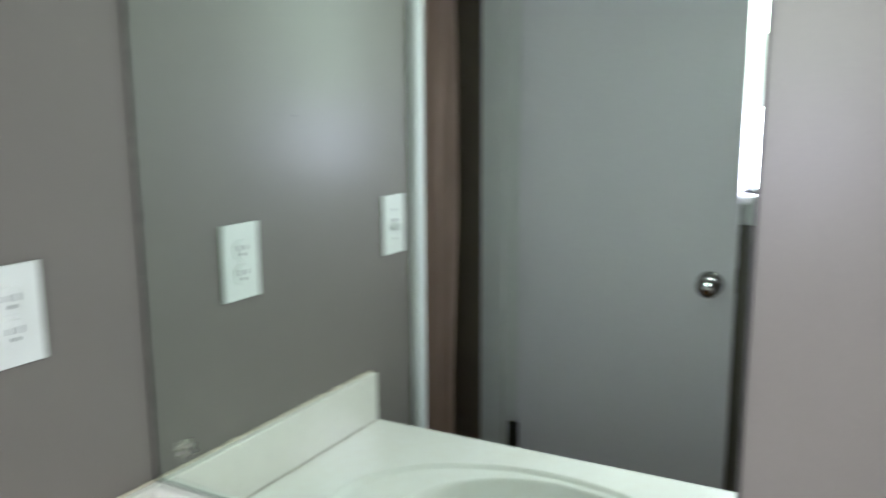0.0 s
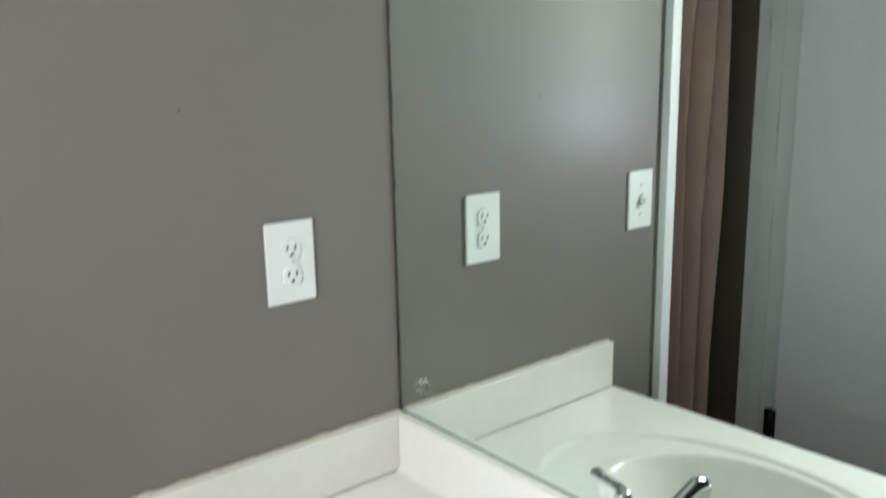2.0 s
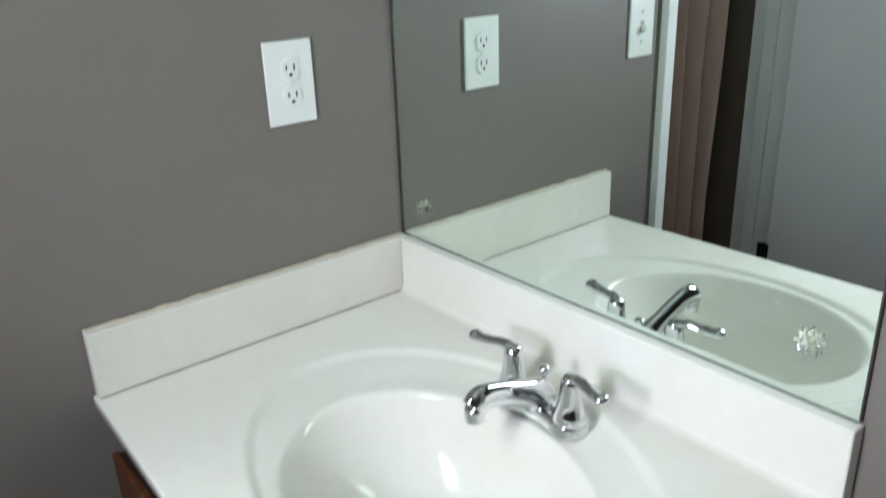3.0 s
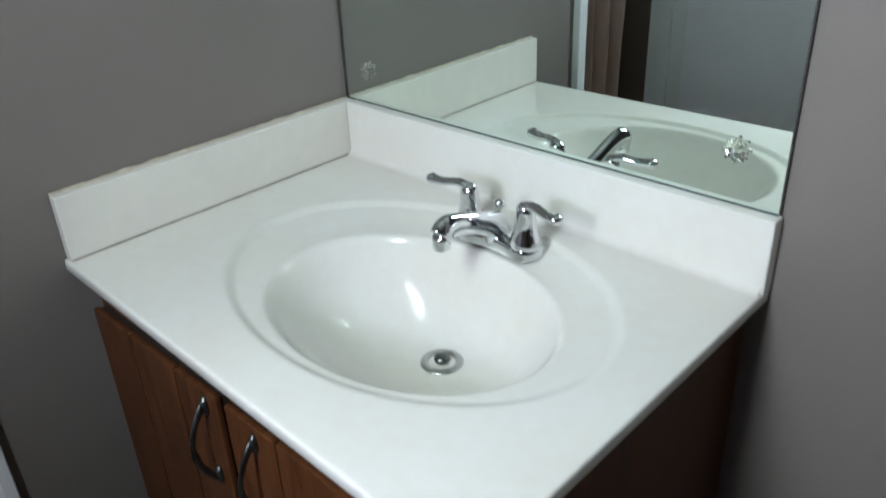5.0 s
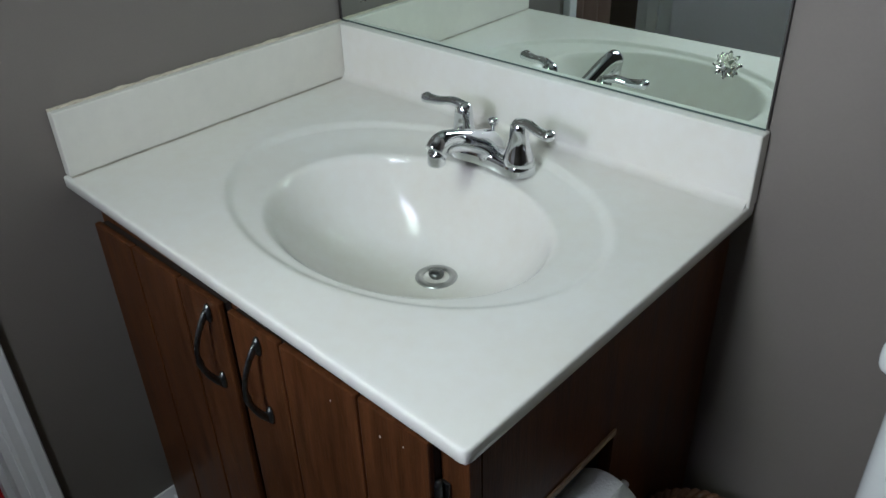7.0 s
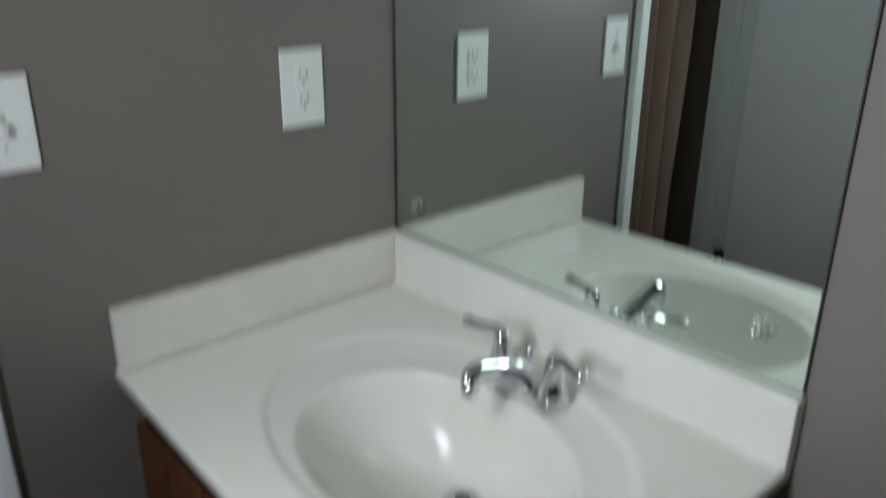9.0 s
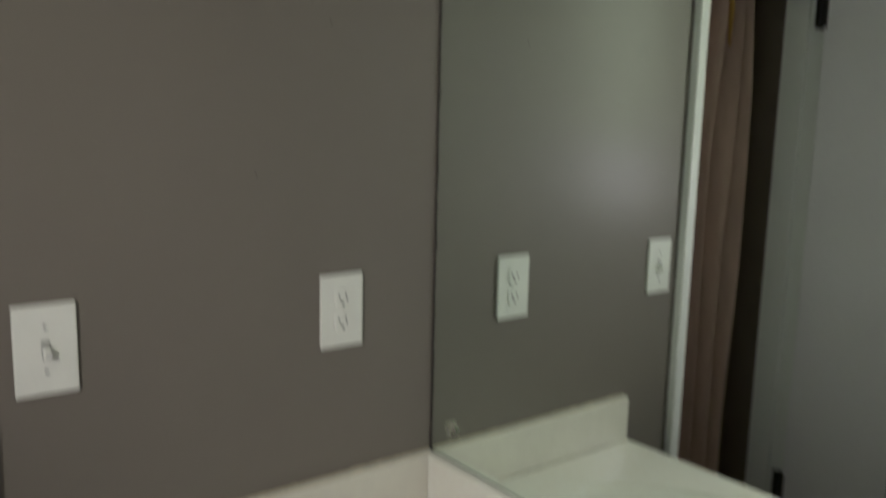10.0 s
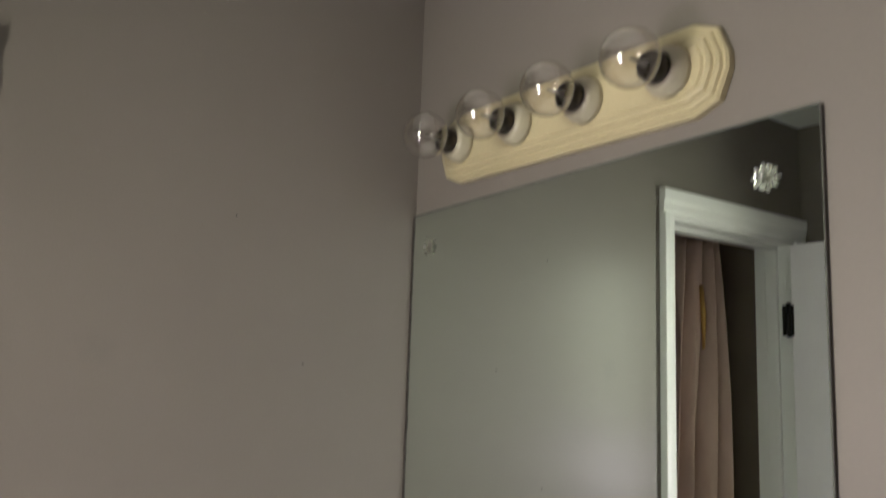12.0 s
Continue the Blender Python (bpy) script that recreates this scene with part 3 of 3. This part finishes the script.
# ---- faucet ----
def make_faucet():
    f = thing("faucet", "chrome two-handle centerset bathroom faucet on the basin deck", "faucet", (0.436, -0.106, CZ - 0.008))
    # base plate: a rounded bar swelling at both ends
    one = bmesh.new()
    rings = []
    for h, grow in ((0, 1.0), (0.006, 1.0), (0.013, 0.95), (0.018, 0.84), (0.020, 0.66)):
        ring = []
        for i in range(64):
            a = 2 * math.pi * i / 64
            c, s = math.cos(a), math.sin(a)
            x = 0.050 * (1 if c > 0 else -1) + 0.0255 * grow * c
            if abs(c) < 0.35:
                x = 0.050 * c / 0.35 + 0.0255 * grow * c
            waist = 0.78 + 0.22 * smooth_step(0.01, 0.05, abs(x))
            ring.append(one.verts.new((x, 0.0265 * grow * s * waist, h)))
        rings.append(ring)
    for a, b in zip(rings, rings[1:]):
        for i in range(64):
            one.faces.new((a[i], a[(i + 1) % 64], b[(i + 1) % 64], b[i]))
    one.faces.new(rings[-1])
    part("base_plate", one, CHROME, f, "", True)
    for s in (-1, 1):
        hub = lathe([(0, 0.012), (0.0235, 0.012), (0.0230, 0.019), (0.0200, 0.027), (0.0160, 0.041), (0.0140, 0.054), (0.0132, 0.066), (0.0118, 0.073), (0.0075, 0.0785), (0, 0.080)], 32, Matrix.Translation((0.051 * s, 0, 0)))
        handle = part("handle", hub, CHROME, f, "", True)
        path = curve_points([(0.045 * s, 0.0, 0.067), (0.054 * s, -0.001, 0.0745), (0.069 * s, -0.004, 0.0780), (0.088 * s, -0.009, 0.0755), (0.106 * s, -0.013, 0.0755), (0.1195 * s, -0.015, 0.0785)], 22)
        rad = [0.0110, 0.0112, 0.0108] + [0.0102 - 0.0020 * math.sin(math.pi * min(1, i / 15)) + 0.0005 * (i > 14) for i in range(17)] + [0.0072, 0.0035]
        part("lever", sweep(path, rad, 18, flat=(1.0, 0.72)), CHROME, handle, "", True)
    path = curve_points([(0, 0.006, 0.010), (0, -0.010, 0.032), (0, -0.036, 0.045), (0, -0.064, 0.056), (0, -0.088, 0.063), (0, -0.106, 0.064), (0, -0.116, 0.056)], 30)
    rad = [0.022 - 0.0075 * smooth_step(0, 11, i) + 0.0026 * smooth_step(17, 26, i) for i in range(30)]
    part("spout", sweep(path, rad, 24, flat=(1.12, 0.82), side=Vector((1, 0, 0))), CHROME, f, "", True)
    part("aerator", lathe([(0, 0.038), (0.0105, 0.038), (0.0124, 0.040), (0.0128, 0.056), (0.011, 0.059), (0, 0.059)], 24, Matrix.Translation((0, -0.1145, 0))), CHROME, f, "", True)
    bm = lathe([(0, 0.015), (0.0028, 0.015), (0.0028, 0.050), (0.004, 0.053), (0.0075, 0.057), (0.0082, 0.061), (0.006, 0.065), (0, 0.066)], 18, Matrix.Translation((-0.002, 0.008, 0)))
    part("lift_rod", bm, CHROME, f, "", True)


make_faucet()


def make_drain():
    z = CZ + counter_height(*DRAIN)
    d = thing("sink_drain", "round metal pop-up drain in the basin floor", "drain", (*DRAIN, z))
    part("flange", lathe([(0.0190, -0.006), (0.0190, 0.0010), (0.0200, 0.0018), (0.028, 0.0024), (0.0305, 0.0010), (0.0315, -0.003)], 40), STEEL, d, "", True)
    part("throat", lathe([(0, -0.012), (0.0189, -0.012), (0.0191, -0.0005)], 32), SLOT, d, "dark drain throat", True)
    part("stopper", lathe([(0, -0.010), (0.006, -0.010), (0.006, -0.002), (0.0095, 0.001), (0.0112, 0.005), (0.0108, 0.0085), (0.0065, 0.0105), (0, 0.011)], 28), PEWTER, d, "", True)


make_drain()


# ---- mirror ----
MZ0, MZ1, MX1 = CZ + 0.1005, 1.936, 0.782
SLOPE = 0.020                                   # the top edge falls this much towards the corner


def make_mirror():
    def hung(name, lo, hi, mat, label=""):
        bm = box(Vector(lo) - o, Vector(hi) - o)
        for v in bm.verts:
            if v.co.z + o.z > MZ0 + 0.5:
                v.co.z -= SLOPE * (1 - (v.co.x + o.x) / MX1)
        part(name, bm, mat, m, label)

    m = thing("mirror", "large frameless wall mirror above the vanity backsplash", "mirror", (MX1 / 2, 0.003, MZ0))
    o = Vector(m.location)
    hung("glass", (0.0045, 0.0, MZ0), (MX1, 0.0055, MZ1), MIRROR)
    hung("glass_edge", (MX1 + 0.0002, -0.0006, MZ0), (MX1 + 0.0022, 0.0056, MZ1), DARK_EDGE, "dark side edge of the glass")
    part("glass_edge", box(Vector((0.0045, -0.0006, MZ0 - 0.0015)) - o, Vector((MX1, 0.0055, MZ0 + 0.0006)) - o), GREEN_EDGE, m, "greenish bottom edge of the glass")
    hung("glass_edge", (0.0045, -0.0005, MZ1 + 0.0002), (MX1, 0.0055, MZ1 + 0.0016), GREEN_EDGE)
    # flaking black silvering down the corner
    one = bmesh.new()
    n = 120
    a, b = [], []
    for i in range(n + 1):
        z = MZ0 + (MZ1 - SLOPE - MZ0) * i / n
        w = 0.0062 + 0.0022 * noise.noise((z * 23, 3, 1)) + 0.0015 * noise.noise((z * 70, 1, 1))
        a.append(one.verts.new(Vector((0.0003, -0.0008, z)) - o))
        b.append(one.verts.new(Vector((w, -0.0008, z)) - o))
    for i in range(n):
        one.faces.new((a[i], b[i], b[i + 1], a[i + 1]))
    g = bmesh.ops.extrude_face_region(one, geom=one.faces[:])
    bmesh.ops.translate(one, verts=[v for v in g["geom"] if isinstance(v, bmesh.types.BMVert)], vec=(0, 0.0007, 0))
    part("worn_edge", one, DARK_EDGE, m, "black flaking edge in the corner")


make_mirror()


def make_clip():
    c = thing("mirror_clip", "clear plastic flower-shaped mirror clip screwed to the glass", "clip", (0, 0, 0), "mirror clips")
    one = bmesh.new()
    n = 80
    rings = []
    for h, r, wave in ((0, 0.010, 0.1), (0.002, 0.0175, 0.22), (0.006, 0.0185, 0.26), (0.010, 0.013, 0.25), (0.012, 0.006, 0.05)):
        rings.append([one.verts.new((r * (1 + wave * math.cos(8 * a)) * math.cos(a), r * (1 + wave * math.cos(8 * a)) * math.sin(a), h)) for a in (2 * math.pi * i / n for i in range(n))])
    for a, b in zip(rings, rings[1:]):
        for i in range(n):
            one.faces.new((a[i], a[(i + 1) % n], b[(i + 1) % n], b[i]))
    one.faces.new(rings[0][::-1])
    one.faces.new(rings[-1])
    one.transform(Matrix.Rotation(radians(90), 4, "X"))
    part("rosette", one, ACRYLIC, c, "", True)
    m = Matrix.Translation((0, -0.0121, 0)) @ Matrix.Rotation(radians(90), 4, "X")
    part("screw", lathe([(0, 0), (0.0042, 0), (0.0036, 0.0014), (0.0012, 0.0020), (0, 0.0016)], 16, m), STEEL, c, "small metal screw", True)
    return c


clip = make_clip()
clip.matrix_basis = pose(0.721, -0.0012, 0.969) @ Matrix.Scale(0.72, 4)
for cx, cz in ((0.717, 1.866), (0.066, 0.957), (0.055, 1.855)):
    copy_thing(clip, pose(cx, -0.0012, cz))


# ---- outlet and switch on the west wall ----
def make_outlet():
    p = thing("wall_outlet", "white duplex outlet with plain cover plate", "outlet", (0, -0.189, 1.184))
    part("cover_plate", box((0.0002, -0.039, -0.0605), (0.0055, 0.039, 0.0605), 0.002, 3), PLASTIC, p)
    for s in (-1, 1):
        one = bmesh.new()
        bmesh.ops.create_cone(one, cap_ends=True, segments=28, radius1=0.0168, radius2=0.0160, depth=0.003)
        for v in one.verts:
            v.co.y = max(-0.0142, min(0.0142, v.co.y))
        one.transform(Matrix.Translation((0.0068, 0, 0.0195 * s)) @ Matrix.Rotation(radians(90), 4, "Y") @ Matrix.Rotation(radians(90), 4, "Z") @ Matrix.Rotation(radians(90), 4, "Z"))
        face = part("receptacle", one, PLASTIC, p)
        for dy, hh in ((-0.0064, 0.0036), (0.0064, 0.0044)):
            part("slot", box((0.0082, dy - 0.0012, 0.0195 * s + 0.003 - hh), (0.0086, dy + 0.0012, 0.0195 * s + 0.003 + hh)), SLOT, face, "dark slot")
        part("ground_hole", lathe([(0, 0), (0.0027, 0), (0.0027, 0.0005), (0, 0.0005)], 14, Matrix.Translation((0.0082, 0, 0.0195 * s - 0.0075)) @ Matrix.Rotation(radians(90), 4, "Y")), SLOT, face, "dark hole")
    part("screw", lathe([(0, 0), (0.003, 0), (0.0022, 0.001), (0, 0.0012)], 14, Matrix.Translation((0.0055, 0, 0)) @ Matrix.Rotation(radians(90), 4, "Y")), PLASTIC, p, "", True)


def make_switch():
    p = thing("light_switch", "white toggle light switch beside the door casing", "switch", (0, -0.631, 1.186))
    part("cover_plate", box((0.0002, -0.0385, -0.0605), (0.0055, 0.0385, 0.0605), 0.002, 3), PLASTIC, p)
    # flat grey slab: the slot's shadow is in its colour
    part("toggle_frame", box((0.0054, -0.0055, -0.012), (0.0062, 0.0055, 0.012), 0.0003), GREY, p, "toggle slot, its shadow put in as grey colour")
    bm = box((0, -0.0042, -0.0095), (0.014, 0.0042, 0.003), 0.0012)
    bm.transform(Matrix.Translation((0.005, 0, 0.002)) @ Matrix.Rotation(radians(18), 4, "Y"))
    part("toggle", bm, PLASTIC, p)
    for z in (-0.030, 0.030):
        part("screw", lathe([(0, 0), (0.003, 0), (0.0022, 0.001), (0, 0.0012)], 14, Matrix.Translation((0.0055, 0, z)) @ Matrix.Rotation(radians(90), 4, "Y")), STEEL, p, "", True)


make_outlet()
make_switch()
for ny, nz in ((-0.334, 1.408), (-0.340, 1.872), (-0.208, 1.640)):
    hole = mesh_object("nail_hole", lathe([(0, 0), (0.0016, 0.0001), (0.0014, 0.0006), (0, 0.0004)], 10, pose(0.0001, ny, nz, 0, 90, 0)), SLOT)
    tagged(hole, "tiny dark nail hole in the painted wall", "nail hole", "nail holes")


# ---- bulb bar over the mirror ----
def make_bulb_bar():
    x0, x1, zc, yw = 0.094, 0.677, 2.017, 0.006
    v = thing("vanity_light", "yellowed cream vanity light bar with four clear globe bulbs", "light fixture", ((x0 + x1) / 2, yw, zc))
    half = (x1 - x0) / 2
    # stepped plate with chamfered ends
    one = bmesh.new()

    def outline(shrink, y):
        a, b, c = half - shrink, 0.0605 - shrink, 0.9 * (0.0605 - shrink) - 0.004
        pts = []
        for sx, sz, flip in ((1, 1, False), (1, -1, True), (-1, -1, False), (-1, 1, True)):
            arc = [(a - c * (1 - math.cos(t)), b - c * (1 - math.sin(t))) for t in (math.pi / 4 * i for i in range(3))]
            arc = arc[::-1] if not flip else arc
            pts += [(sx * p, sz * q) for p, q in arc]
        return [one.verts.new((p, y, q)) for p, q in pts]

    levels = [(0, -0.001), (0, -0.011), (0.003, -0.0145), (0.007, -0.0135), (0.009, -0.018), (0.013, -0.0205), (0.0165, -0.0190), (0.0185, -0.0235), (0.023, -0.0262), (0.0265, -0.0250), (0.029, -0.028)]
    rings = [outline(s, y) for s, y in levels]
    for a, b in zip(rings, rings[1:]):
        for i in range(len(a)):
            one.faces.new((a[i], a[(i + 1) % len(a)], b[(i + 1) % len(a)], b[i]))
    one.faces.new(rings[-1])
    one.faces.new(rings[0][::-1])
    part("backplate", one, CREAM, v)
    for bx in (0.171, 0.315, 0.459, 0.603):
        m = Matrix.Translation((bx - (x0 + x1) / 2, -0.028, 0)) @ Matrix.Rotation(radians(90), 4, "X")
        cup = part("socket_cup", lathe([(0, -0.001), (0.033, -0.001), (0.0325, 0.008), (0.029, 0.018), (0.025, 0.024), (0.019, 0.024), (0.018, 0.018), (0, 0.018)], 32, m), CUP, v, "cream socket cup", True)
        part("socket", lathe([(0, 0.019), (0.0195, 0.019), (0.0205, 0.030), (0.0195, 0.040), (0.015, 0.045), (0, 0.045)], 24, m), SOCKET, cup, "dark metal socket", True)
        R, c = 0.0375, 0.074
        outer = [(R * math.sin(t), c - R * math.cos(t)) for t in (math.radians(19 + 161 * i / 24) for i in range(25))]
        inner = [((R - 0.0009) * math.sin(t), c - (R - 0.0009) * math.cos(t)) for t in (math.radians(19 + 161 * i / 24) for i in range(25))]
        outer[-1], inner[-1] = (0, c + R), (0, c + R - 0.0009)
        prof = inner[::-1] + [(0.0116, 0.036), (0.0125, 0.036)] + outer
        bulb = part("bulb", lathe(prof, 36, m), BULB, v, "unlit clear glass globe bulb", True)
        part("stem", lathe([(0, 0.040), (0.006, 0.040), (0.003, 0.060), (0.0015, 0.075), (0, 0.076)], 12, m), FILAMENT, bulb, "", True)


make_bulb_bar()


# ---- toilet, basket and paper ----
def make_toilet():
    t = thing("toilet", "white ceramic toilet with a rounded tank lid", "toilet", (1.220, -0.115, 0))

    def rounded(lo, hi, bev):
        return box(lo, hi, bev, 5)

    part("tank", rounded((-0.198, -0.085, 0.40), (0.198, 0.10, 0.775), 0.035), CERAMIC, t, "", True)
    part("lid", rounded((-0.216, -0.10, 0.777), (0.216, 0.11, 0.818), 0.018), CERAMIC, t, "", True)
    bm = lathe([(0, 0), (0.13, 0), (0.13, 0.03), (0.10, 0.10), (0.11, 0.22), (0.17, 0.34), (0.185, 0.385), (0.18, 0.40), (0.13, 0.40), (0.10, 0.33), (0.04, 0.22), (0, 0.20)], 36, Matrix.Translation((0, -0.30, 0)), squash=(1, 1.28))
    bm = box((-0.11, -0.16, 0.0), (0.11, 0.06, 0.399), 0.03, 4, bm=bm)
    part("bowl", bm, CERAMIC, t, "", True)
    bm = lathe([(0.12, 0.402), (0.185, 0.402), (0.19, 0.412), (0.18, 0.422), (0.12, 0.420), (0.115, 0.41), (0.12, 0.402)], 36, Matrix.Translation((0, -0.30, 0)), squash=(1, 1.28))
    part("seat", bm, PLASTIC, t, "", True)
    bm = lathe([(0, 0.424), (0.185, 0.424), (0.188, 0.432), (0.17, 0.442), (0, 0.446)], 36, Matrix.Translation((0, -0.30, 0)), squash=(1, 1.28))
    part("seat_cover", bm, PLASTIC, t, "", True)
    bm = sweep([(-0.165, -0.085, 0.67), (-0.165, -0.102, 0.67), (-0.15, -0.106, 0.668), (-0.10, -0.106, 0.660)], [0.009, 0.009, 0.007, 0.006], 12)
    part("flush_lever", bm, CHROME, t, "chrome flush lever", True)


make_toilet()


def make_basket():
    b = thing("wastebasket", "round brown wicker wastebasket beside the vanity", "basket", (0.862, -0.165, 0.0))
    r0, r1, h = 0.068, 0.088, 0.36
    # woven wall: rows that pass in and out between the stakes
    one = bmesh.new()
    n, rows = 96, 34
    rings = []
    for k in range(rows + 1):
        for edge in (0.25, 0.75):
            z = 0.004 + (h - 0.016) * min(1, (k + edge - 0.25) / rows)
            r = r0 + (r1 - r0) * z / h
            swell = 0.0028 if edge == 0.25 else -0.001
            rings.append([one.verts.new(((r + swell + 0.0032 * math.cos(12 * a * 2 + math.pi * (k % 2))) * math.cos(a), (r + swell + 0.0032 * math.cos(12 * a * 2 + math.pi * (k % 2))) * math.sin(a), z)) for a in (2 * math.pi * i / n for i in range(n))])
    for a, c in zip(rings, rings[1:]):
        for i in range(n):
            one.faces.new((a[i], a[(i + 1) % n], c[(i + 1) % n], c[i]))
    wall = part("woven_wall", one, WICKER, b, "", True)
    s = wall.modifiers.new("thickness", "SOLIDIFY")
    s.thickness, s.offset = 0.005, -1
    part("bottom", lathe([(0, 0.001), (r0, 0.001), (r0, 0.006), (0, 0.006)], 32), WICKER, b)
    one = None
    for s in range(2):
        pts = [Vector(((r1 + 0.004 * math.cos(20 * a + math.pi * s)) * math.cos(a), (r1 + 0.004 * math.cos(20 * a + math.pi * s)) * math.sin(a), h - 0.008 + 0.005 * math.sin(20 * a + math.pi * s))) for a in (2 * math.pi * i / 160 for i in range(161))]
        one = sweep(pts, [0.0055] * 161, 8, bm=one)
    part("braided_rim", one, WICKER, b, "", True)


make_basket()


def make_paper_roll():
    r = thing("toilet_paper", "white toilet paper roll in the vanity side niche", "toilet paper", (0.778, -0.335, 0.478))
    m = Matrix.Rotation(radians(90), 4, "X") @ Matrix.Translation((0, 0, -0.052))
    part("roll", lathe([(0.020, 0), (0.052, 0), (0.0535, 0.002), (0.0535, 0.102), (0.052, 0.104), (0.020, 0.104), (0.020, 0)], 40, m), PAPER, r, "", True)
    part("core", lathe([(0.0185, 0.002), (0.0198, 0.002), (0.0198, 0.102), (0.0185, 0.102), (0.0185, 0.002)], 28, m), WOOD_RAW, r, "cardboard core", True)
    part("spindle", lathe([(0, -0.042), (0.006, -0.042), (0.008, 0), (0.008, 0.104), (0.006, 0.146), (0, 0.146)], 16, m), PLASTIC, r, "", True)
    one = bmesh.new()
    pts = [(0.0540 * math.cos(t), 0.0540 * math.sin(t)) for t in (math.radians(70 - 7 * i) for i in range(11))] + [(0.0545, -0.02), (0.0545, -0.05), (0.056, -0.085)]
    grid = [[one.verts.new((px, y, pz)) for y in (-0.051, 0, 0.051)] for px, pz in pts]
    for a, b in zip(grid, grid[1:]):
        for i in range(2):
            one.faces.new((a[i], a[i + 1], b[i + 1], b[i]))
    sheet = part("loose_sheet", one, PAPER, r, "", True)
    s = sheet.modifiers.new("thickness", "SOLIDIFY")
    s.thickness = 0.0008


make_paper_roll()
